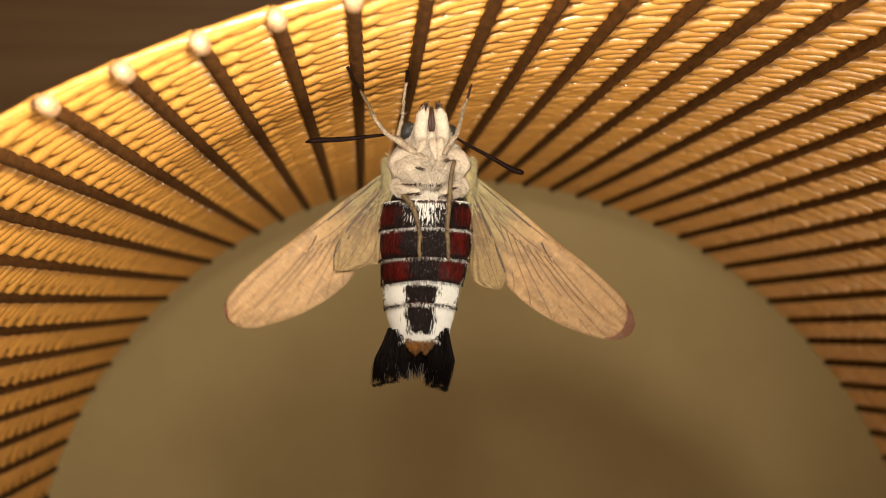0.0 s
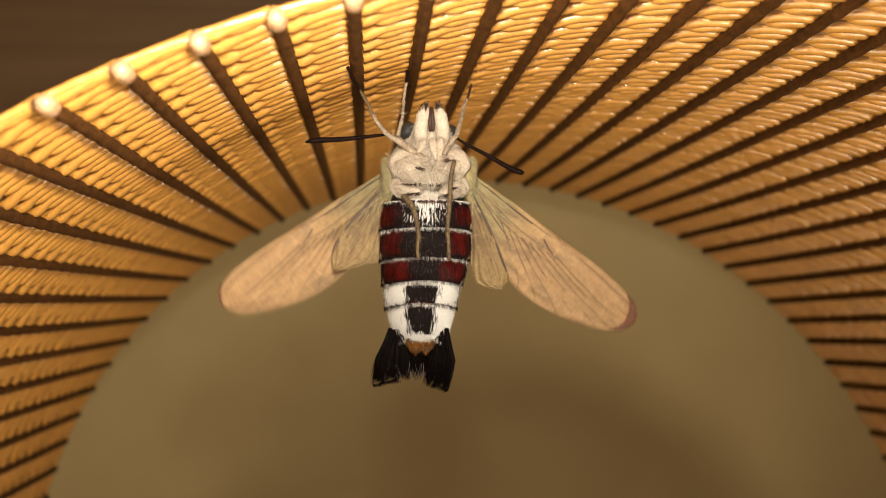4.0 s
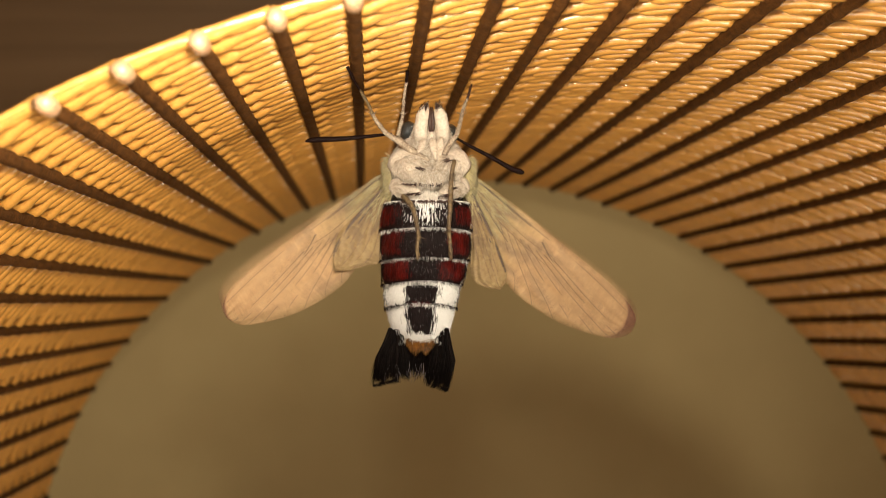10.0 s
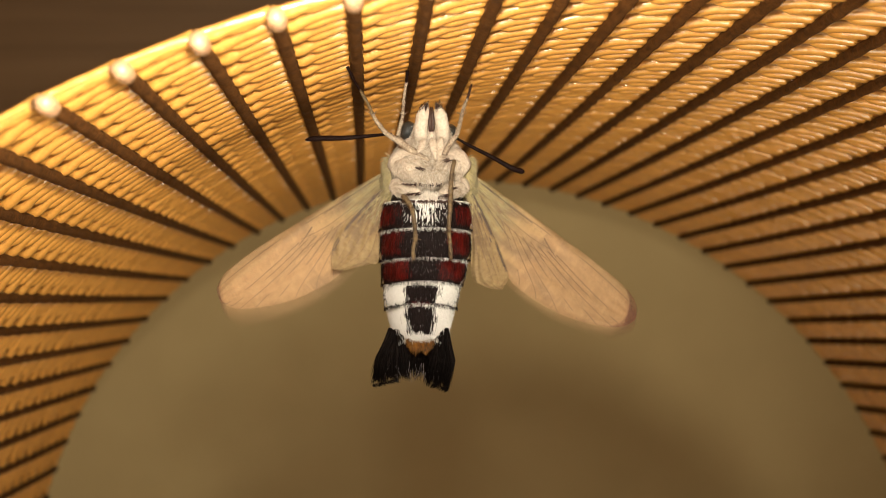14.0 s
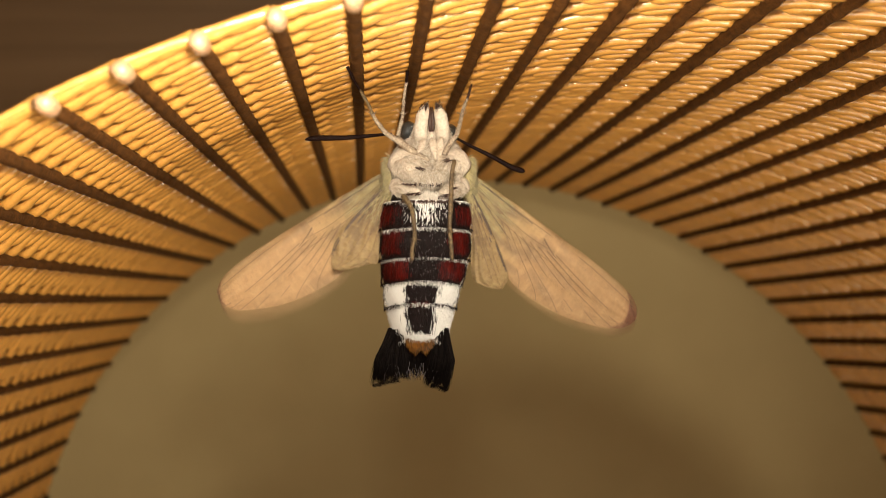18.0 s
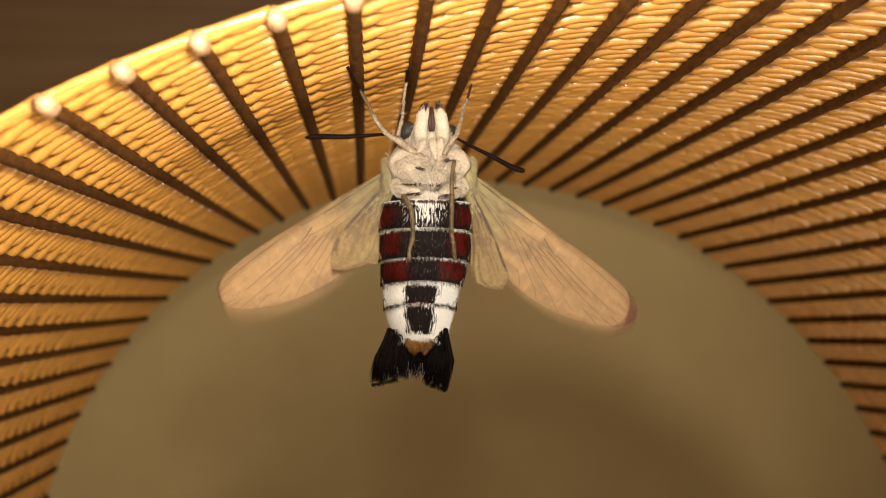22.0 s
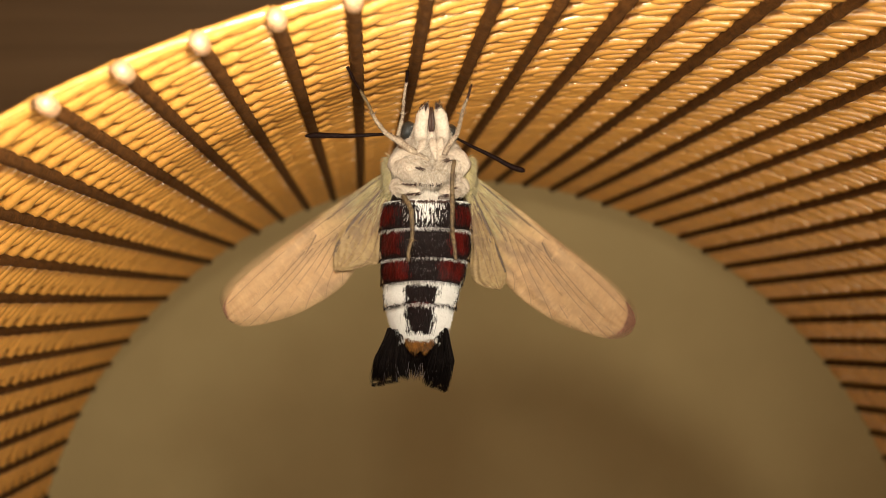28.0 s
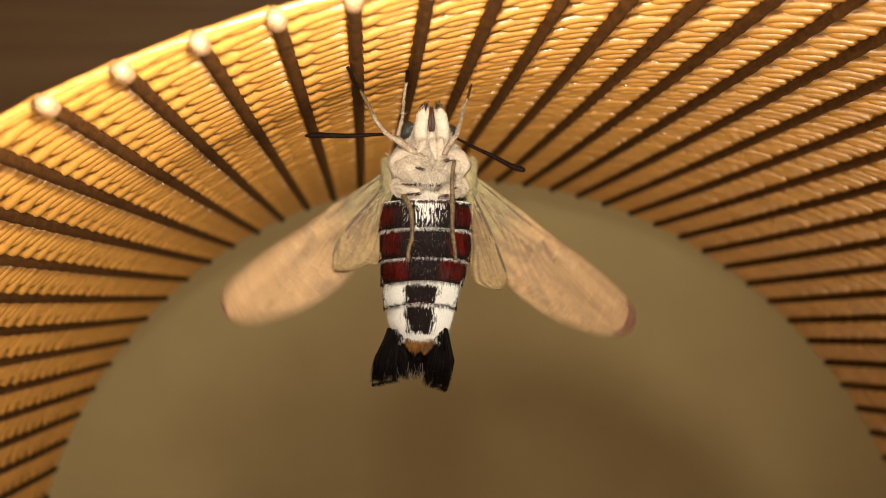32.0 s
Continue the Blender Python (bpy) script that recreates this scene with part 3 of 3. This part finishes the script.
        surface_fur(b, at(x0, 322, -0.0008), 0.0011, 0.0034, 0.0024, 600, 0.0014, 0.00006, (sx * 0.9, -1, 0), rng, 0.0)
        part("shoulder_fur", b, FUR_YELLOW, body, "yellowish green shoulder fur")


def head(moth):
    rng = random.Random(9)
    b = bmesh.new()
    ellipsoid(b, at(763, 244, -0.0006), 0.0034, 0.0026, 0.0030)
    surface_fur(b, at(763, 244, -0.0006), 0.0034, 0.0026, 0.0030, 900, 0.0009, 0.00005, (0, -1, 0), rng)
    skull = part("head", b, FUR, moth, "cream furry head")
    for x, y, r in ((722, 234, 1.0), (797, 238, 0.9)):
        b = bmesh.new()
        ellipsoid(b, at(x, y, -0.0002), 0.00125 * r, 0.0016 * r, 0.0014 * r)
        part("eye", b, EYE, skull, "large dark glossy eye")
    for x0, x1, x2 in ((741, 747, 757), (787, 781, 772)):
        b = bmesh.new()
        pts = smooth([at(x0 + (4 if x1 < 764 else -4), 248, 0.0018), at(x1 - 2 * (1 if x1 < 764 else -1), 224, 0.0030), at(x1 + (2 if x1 < 764 else -2), 204, 0.0034), at(x2, 181, 0.0028)], 12)
        tube(b, pts, [0.0009, 0.00104, 0.00102, 0.00096, 0.00092, 0.00090, 0.00092, 0.00094, 0.00082, 0.00058, 0.00030, 0.00006], 12, 0.8)
        for _ in range(520):
            k = rng.randrange(0, 9)
            a = rng.uniform(0, math.pi)
            off = Vector((math.cos(a) * 0.0008, 0, math.sin(a) * 0.0008)) * (1 - k / 13)
            blade(b, pts[k] + off, pts[k] + off * 1.3 + Vector((rng.gauss(0, 0.00012), 0.0008, 0)), 0.00006)
        part("palp", b, FUR, skull, "pointed cream palp")
        b = bmesh.new()
        for _ in range(22):
            blade(b, pts[8 + rng.randrange(2)] + Vector((rng.gauss(0, 0.0003), rng.uniform(-0.0002, 0.0002), 0.0006)), pts[11] + Vector((rng.gauss(0, 0.0002), rng.uniform(0, 0.0003), 0.0004)), 0.00005)
        out = -1 if x1 < 764 else 1
        for _ in range(26):
            k = rng.randrange(6, 11)
            p = pts[k] + Vector((out * 0.0008 * (1 - (k - 6) / 7), rng.uniform(-0.0003, 0.0003), rng.uniform(0, 0.0004)))
            blade(b, p, p + Vector((out * rng.uniform(0, 0.00015), 0.0006, 0.0001)), 0.00004)
        part("palp_brush", b, DARK_BROWN, skull, "dark bristles on the palp tip")
    b = bmesh.new()
    for dx in (-2, 3):
        tube(b, smooth([at(763 + dx, 232, 0.0030), at(763 + dx, 210, 0.0036), at(763 + dx * 0.6, 190, 0.0028)], 8), [0.0002, 0.00024, 0.00026, 0.00026, 0.00024, 0.0002, 0.00016, 0.0001], 8)
    part("tongue", b, DARK_BROWN, skull, "dark brown coiled tongue between the palps")
    for x0, y0, x1, y1 in ((766, 248, 771, 282), (780, 246, 778, 290), (752, 250, 740, 270)):
        b = bmesh.new()
        lobe(b, at(x0, y0, 0.0028), at(x1, y1, 0.0050), 0.00052, 0.00045)
        part("chin_lobe", b, FUR, skull, "cream lobe under the head")


def limb(moth, joints, radii, mats, label):
    """A jointed leg: femur, tibia and tarsus, hung from its first joint, which is the part's origin."""
    names = ("femur", "tibia", "tarsus", "claw")
    o = Vector(joints[0])
    rng = random.Random(int(abs(o.x * 1e6)) + 3)
    root = None
    for k in range(len(joints) - 1):
        a, c = Vector(joints[k]) - o, Vector(joints[k + 1]) - o
        b = bmesh.new()
        n = 9
        side = Vector((rng.uniform(-1, 1), rng.uniform(-1, 1), rng.uniform(-1, 1))) * 0.00018
        pts = [a.lerp(c, j / (n - 1)) + side * math.sin(math.pi * j / (n - 1)) for j in range(n)]
        r0, r1 = radii[k], radii[k + 1]
        knots = 0.10 if k >= 1 else 0.04
        tube(b, pts, [(r0 + (r1 - r0) * j / (n - 1)) * (1 + knots * math.sin(2.6 * j)) for j in range(n)], 10)
        for _ in range(26):
            u = rng.uniform(0.05, 0.95)
            p = a.lerp(c, u) + Vector((rng.gauss(0, 1), rng.gauss(0, 1), abs(rng.gauss(0, 1)))).normalized() * (r0 + (r1 - r0) * u)
            blade(b, p, p + (c - a).normalized() * 0.0006 + (p - a.lerp(c, u)) * 0.6, 0.00003)
        if k == 1:  # the spurs at the end of the second joint
            for turn in (-1, 1):
                blade(b, c, c + (c - a).normalized() * 0.0005 + Vector((turn * 0.0009, 0.0003, 0.0003)), 0.00008)
        ob = part(names[k] if root else "leg", b, mats[min(k, len(mats) - 1)], root or moth, label if not root else "")
        if root is None:
            root = ob
            root.location = o
    return root


def legs(moth):
    limb(moth, [at(757, 290, 0.0040), at(684, 237, 0.0036), at(660, 204, 0.0022), at(637, 160, 0.0020), at(615, 119, 0.0050)],
         [0.00070, 0.00034, 0.00024, 0.00016, 0.00022], [LEG_FUR, LEG_FUR, BROWN_LEG, ANTENNA], "cream foreleg with a dark foot, gripping the weave")
    limb(moth, [at(722, 262, 0.0030), at(704, 244, 0.0020), at(713, 205, 0.0010), at(719, 146, 0.0022), at(721, 126, 0.0034)],
         [0.00040, 0.00030, 0.00023, 0.00018, 0.00022], [LEG_FUR, LEG_FUR, LEG_FUR, ANTENNA], "cream foreleg with a dark foot, gripping the weave")
    limb(moth, [at(786, 276, 0.0046), at(808, 240, 0.0030), at(817, 205, -0.0002), at(827, 175, -0.0020), at(834, 150, -0.0030)],
         [0.00040, 0.00032, 0.00027, 0.00020, 0.00015], [LEG_FUR, LEG_FUR, LEG_FUR, DARK_BROWN], "cream foreleg gripping the weave")
    left = limb(moth, [at(713, 347, 0.0052), at(731, 368, 0.0064), at(741, 420, 0.0072), at(740, 459, 0.0074)],
                [0.00035, 0.00031, 0.00028, 0.00021], [BROWN_LEG], "brown hind leg hanging over the abdomen")
    right = limb(moth, [at(804, 284, 0.0056), at(797, 345, 0.0068), at(793, 410, 0.0074), at(797, 460, 0.0074)],
                 [0.00028, 0.00032, 0.00028, 0.00023], [BROWN_LEG], "brown hind leg hanging over the abdomen")
    return left, right


def antenna(moth, pts, label):
    o = Vector(pts[0])
    sm = smooth([Vector(p) - o for p in pts], 26)
    b = bmesh.new()
    tube(b, sm, [0.00016 + 0.00025 * min(1, j / 17) - (0.00034 * ((j - 19) / 6) ** 1.5 if j > 19 else 0) for j in range(26)], 10)
    ob = part("antenna", b, ANTENNA, moth, label)
    ob.location = o
    return ob


# ---- wings ----
def sheet_height(camber, u, v):
    """The rise of the wing's skin: one broad arch with folds that fan out between the veins."""
    broad = camber * (math.sin(math.pi * v) * 0.6 + 0.2 * math.sin(9 * v + 2.2 * u)) * (0.3 + 0.7 * math.sin(math.pi * u))
    return broad + 0.00011 * math.sin(2 * math.pi * (5.5 * v - 3.0 * u)) * min(1, 3 * u) + 0.00005 * math.sin(31 * u + 17 * v) + 0.00003 * math.sin(75 * u + 6 * math.sin(9 * v))


def wing_mesh(front, rear, mirror, thick, camber):
    """A thin solid wing between its front and rear edge, along +x; front edge at +y."""
    n, m = 110, 40
    f, r = smooth([(*p, 0) for p in front], n), smooth([(*p, 0) for p in rear], n)
    bm = bmesh.new()
    sheets = []
    for z in (thick / 2, -thick / 2):
        g = []
        for i in range(n):
            row = []
            for j in range(m + 1):
                v = j / m
                p = f[i].lerp(r[i], v)
                lift = sheet_height(camber, i / n, v)
                edge = 0.25 if j in (0, m) or i == n - 1 else 1.0
                row.append(bm.verts.new((p.x, (-p.y if mirror else p.y), lift + z * edge)))
            g.append(row)
        sheets.append(g)
    for s, g in enumerate(sheets):
        for i in range(n - 1):
            for j in range(m):
                q = (g[i][j], g[i][j + 1], g[i + 1][j + 1], g[i + 1][j])
                bm.faces.new(q if s == 0 else q[::-1])
    a, c = sheets
    rim = [(i, 0) for i in range(n)] + [(n - 1, j) for j in range(1, m + 1)] + [(i, m) for i in range(n - 2, -1, -1)]
    for (i0, j0), (i1, j1) in zip(rim, rim[1:]):
        bm.faces.new((a[i0][j0], c[i0][j0], c[i1][j1], a[i1][j1]))
    bmesh.ops.recalc_face_normals(bm, faces=bm.faces)
    return bm, f, r


G = DEPTH / F  # metres for one step of the grid at the plane of the body


def wing(moth, name, front, rear, veins, mirror, origin, angle, material, camber, label, fur):
    front, rear = [(a * G, b * G) for a, b in front], [(a * G, b * G) for a, b in rear]
    bm, f, r = wing_mesh(front, rear, mirror, 0.00010, camber)
    ob = part(name, bm, material, moth, label)
    ob.matrix_local = origin @ pose(0, 0, 0, 0, 0, angle)
    sg = -1 if mirror else 1

    def on(u, v, lift=0.0):
        i = u * 109
        k = min(int(i), 108)
        p = f[k].lerp(f[k + 1], i - k).lerp(r[k].lerp(r[k + 1], i - k), v)
        z = sheet_height(camber, i / 110, v)
        return Vector((p.x, sg * p.y, z + lift))

    for line, thick in veins:
        b = bmesh.new()
        pts = smooth([on(u, v, 0.00013) for u, v in line], 14)
        tube(b, pts, [thick * (1 - 0.5 * k / 13) for k in range(14)], 6)
        part("vein", b, VEIN_DARK if thick > 0.0001 else VEIN, ob)
    rng = random.Random(17)
    b = bmesh.new()
    for _ in range(fur):
        u, v = rng.random() ** 1.8 * 0.20, rng.uniform(0.02, 0.75)
        p, q = on(u, v, 0.00008), on(min(1, u + rng.uniform(0.03, 0.07)), min(1, max(0, v + rng.gauss(0, 0.03))), rng.uniform(0.0002, 0.0005))
        blade(b, p, q, 0.00006)
    part("wing_fur", b, FUR_YELLOW, ob, "yellowish hairs at the wing root")
    return ob


FORE_FRONT = [(0, 4), (51, 9), (115, 15), (193, 20), (270, 25), (341, 26), (380, 21), (401, 8), (408, -9)]
FORE_REAR = [(8, -22), (62, -48), (125, -76), (185, -98), (240, -98), (300, -86), (350, -66), (388, -44), (404, -26), (408, -9)]
HIND_LEFT_FRONT = [(0, 6), (52, 21), (103, 35), (139, 28), (162, 17), (170, 8)]
HIND_LEFT_REAR = [(0, -8), (59, -24), (112, -51), (131, -38), (155, -12), (170, 8)]
HIND_FRONT = [(0, 6), (41, 13), (96, 21), (149, 23), (172, 18), (184, 6)]
HIND_REAR = [(0, -8), (40, -14), (92, -25), (148, -39), (172, -22), (186, 2)]
FORE_VEINS = [
    ([(0.04, 0.35), (0.15, 0.34), (0.30, 0.30), (0.40, 0.24)], 0.00010), ([(0.06, 0.12), (0.16, 0.11), (0.30, 0.10)], 0.00015), ([(0.02, 0.10), (0.25, 0.09), (0.5, 0.09), (0.8, 0.12)], 0.0001),
    ([(0.35, 0.17), (0.385, 0.25), (0.415, 0.30)], 0.00012), ([(0.10, 0.50), (0.16, 0.55), (0.26, 0.58)], 0.00012), ([(0.03, 0.45), (0.2, 0.46), (0.40, 0.40)], 0.0001)]
# the branches that fan out from the cell to the rear margin and the tip
FORE_VEINS += [([(0.20 + 0.030 * k, 0.46 - 0.028 * k), (0.27 + 0.046 * k, 0.66 - 0.030 * k), (0.345 + 0.066 * k, 0.86 - 0.018 * k), (0.37 + 0.080 * k, 0.985)], 0.000085) for k in range(8)]
HIND_VEINS = [
    ([(0.02, 0.04), (0.25, 0.05), (0.50, 0.05), (0.66, 0.03)], 0.00018), ([(0.02, 0.22), (0.2, 0.22), (0.42, 0.20)], 0.00014),
    ([(0.05, 0.10), (0.35, 0.10), (0.60, 0.06)], 0.00012), ([(0.05, 0.3), (0.4, 0.3), (0.9, 0.25)], 0.00006), ([(0.05, 0.45), (0.4, 0.45), (0.9, 0.5)], 0.00006),
    ([(0.05, 0.6), (0.4, 0.62), (0.85, 0.75)], 0.00006), ([(0.05, 0.75), (0.4, 0.8), (0.75, 0.92)], 0.00006)]


def build_moth():
    moth = tagged(new("moth"), "cream and banded hawk moth with peach wings, clinging to the weave", "moth")
    moth.matrix_world = MOTH
    belly = abdomen(moth)
    thorax(moth)
    head(moth)
    hind_legs = legs(moth)
    feelers = (antenna(moth, [at(694, 237, -0.0002), at(660, 241, 0.0), at(610, 246, 0.0), at(560, 248, 0.0), at(540, 251, 0.0)], "slender black clubbed antenna"),
               antenna(moth, [at(806, 244, -0.0002), at(832, 259, 0.0), at(870, 279, 0.0), at(905, 299, 0.0), at(922, 305, 0.0), at(927, 308, 0.0)], "slender black clubbed antenna"))
    wings = []
    for mirror, x, y, deg, hx, hy, hdeg in ((False, 828, 307, -43.1, 826, 337, -72.4), (True, 690, 302, 221.4, 684, 337, 241.0)):
        size = 0.965 if mirror else 1.0
        o = Matrix.Translation(at(x, y, -0.0014)) @ pose(0, 0, 0, 0, 0, 0)
        fw = wing(moth, "forewing", [(a * size, b) for a, b in FORE_FRONT], [(a * size, b) for a, b in FORE_REAR], FORE_VEINS, mirror, o, deg, FORE_MIRRORED if mirror else FORE, 0.0012, "peach-coloured forewing with brown veins and rosy tip", 260)
        o2 = Matrix.Translation(at(hx, hy, 0.0006))
        hw = wing(moth, "hindwing", HIND_LEFT_FRONT if mirror else HIND_FRONT, HIND_LEFT_REAR if mirror else HIND_REAR, HIND_VEINS, mirror, o2, hdeg, HIND, 0.0008, "short tan hindwing with dark veins", 160)
        wings.append((fw, o, deg, hw, o2, hdeg, -1 if mirror else 1))
    return moth, belly, hind_legs, feelers, wings


def build_gnat():
    """A speck of a fly that darts past below the moth."""
    gnat = tagged(new("gnat"), "tiny pale gnat flying past below the moth", "insect")
    b = bmesh.new()
    ellipsoid(b, Vector((0, 0, 0)), 0.00028, 0.00014, 0.00014, 10, 6)
    part("body", b, GREY_HAIR, gnat, "grey body")
    for side in (-1, 1):
        b = bmesh.new()
        ellipsoid(b, Vector((0, side * 0.00026, 0.0001)), 0.00014, 0.0003, 0.00002, 10, 6)
        part("wing", b, FUR_WHITE, gnat, "pale wing")
    return gnat


MOTH_PARTS = build_moth()
GNAT = build_gnat()
woven_drum()


# ---- what moves ----
# the flutter at each second: the share of the stroke where the wing pauses, and the share it flicks to while the shutter is open
LIFT = {0: (0, .07), 1: (.85, .05), 2: (0, .24), 3: (1, .65), 6: (0, .24), 7: (0, .5), 8: (0, .24), 9: (0, .24), 10: (.1, .6), 11: (.95, .15), 12: (0, .24), 13: (.9, .2),
        14: (.7, 0), 17: (.95, .1), 18: (.65, .05), 19: (0, .4), 20: (0, .24), 21: (0, .3), 22: (.7, 0), 23: (0, .24), 24: (0, .24), 25: (.1, .65), 28: (.05, .45),
        29: (.75, -.05), 30: (0, .24), 31: (1, .5), 32: (.22, .45)}


def lift(k):
    """Share of the wing stroke at step k (30 to the second)."""
    sec = round(k / 30)
    if sec in LIFT and abs(k - 30 * sec) <= 1:
        pause, flick = LIFT[sec]
        if sec == 32:
            return pause if k == 960 else pause + 2.0 * (flick - pause)
        return pause if k <= 30 * sec else pause + 2.0 * (flick - pause)
    return max(-0.03, 0.42 + 0.55 * math.sin(2 * math.pi * 13.75 * k / 30 + 0.4))


def motions():
    moth, belly, hind_legs, feelers, wings = MOTH_PARTS
    for fw, o, deg, hw, o2, hdeg, sg in wings:
        full = 9.0 if sg < 0 else 5.0
        walk(fw, [(k / 30, o @ pose(0, 0, 0, 0, 0, deg + sg * full * lift(k)) @ pose(0, 0, 0, 0, 11 * lift(k), 0)) for k in range(961)])
        walk(hw, [(k / 30, o2 @ pose(0, 0, 0, 0, 0, hdeg + sg * full * 0.35 * lift(k))) for k in range(961)])
    for leg, rows in zip(hind_legs, (((0, 2), (6, 0), (10, 0), (11.5, -4), (16.5, -4.5), (20, -7), (25, -8.5), (32, -9)),
                                     ((0, -1), (5, -0.5), (6, 0.4), (16, 0.4), (19, 1.6), (22, 2.6), (32, 3.2)))):
        p = leg.location.copy()
        walk(leg, [(t, Matrix.Translation(p) @ pose(0, 0, 0, 0, 0, a)) for t, a in rows])
    for feeler, rows in zip(feelers, (((0, 0.4), (9, 0), (14, -1), (20, -1.6), (24, -3.2), (32, -3.6)), ((0, -0.2), (9, 0), (17, 1.2), (25, 1.6), (32, 2.2)))):
        p = feeler.location.copy()
        walk(feeler, [(t, Matrix.Translation(p) @ pose(0, 0, 0, 0, 0, a)) for t, a in rows])
    # the gnat stays below the view but for a few short darts
    rows = [(0, 900, 990)]
    for t, x, y, dx, dy in ((11.0, 1029, 810, 900, -300), (12.0, 1099, 830, 700, 400), (19.05, 429, 648, -520, -30), (21.0, 790, 861, 500, -200), (24.05, 716, 843, 1830, 260)):
        rows += [(t - 0.35, x - 0.2 * dx, 1010), (t - 0.1, x - 0.1 * dx, y - 0.1 * dy), (t + 0.1, x + 0.1 * dx, y + 0.1 * dy), (t + 0.35, x + 0.2 * dx, 1010)]
    rows.append((32, 900, 990))
    walk(GNAT, [(t, MOTH @ Matrix.Translation(at(x, y, -0.01))) for t, x, y in rows])
    pivot = at(757, 345, 0)
    sway = [(t / 2, Matrix.Translation(pivot) @ pose(0, 0, 0, 0, 0, 0.28 * math.sin(4.1 * t) + 0.12 * math.sin(1.3 * t)) @ Matrix.Translation(-pivot)) for t in range(65)]
    walk(belly, sway)


motions()
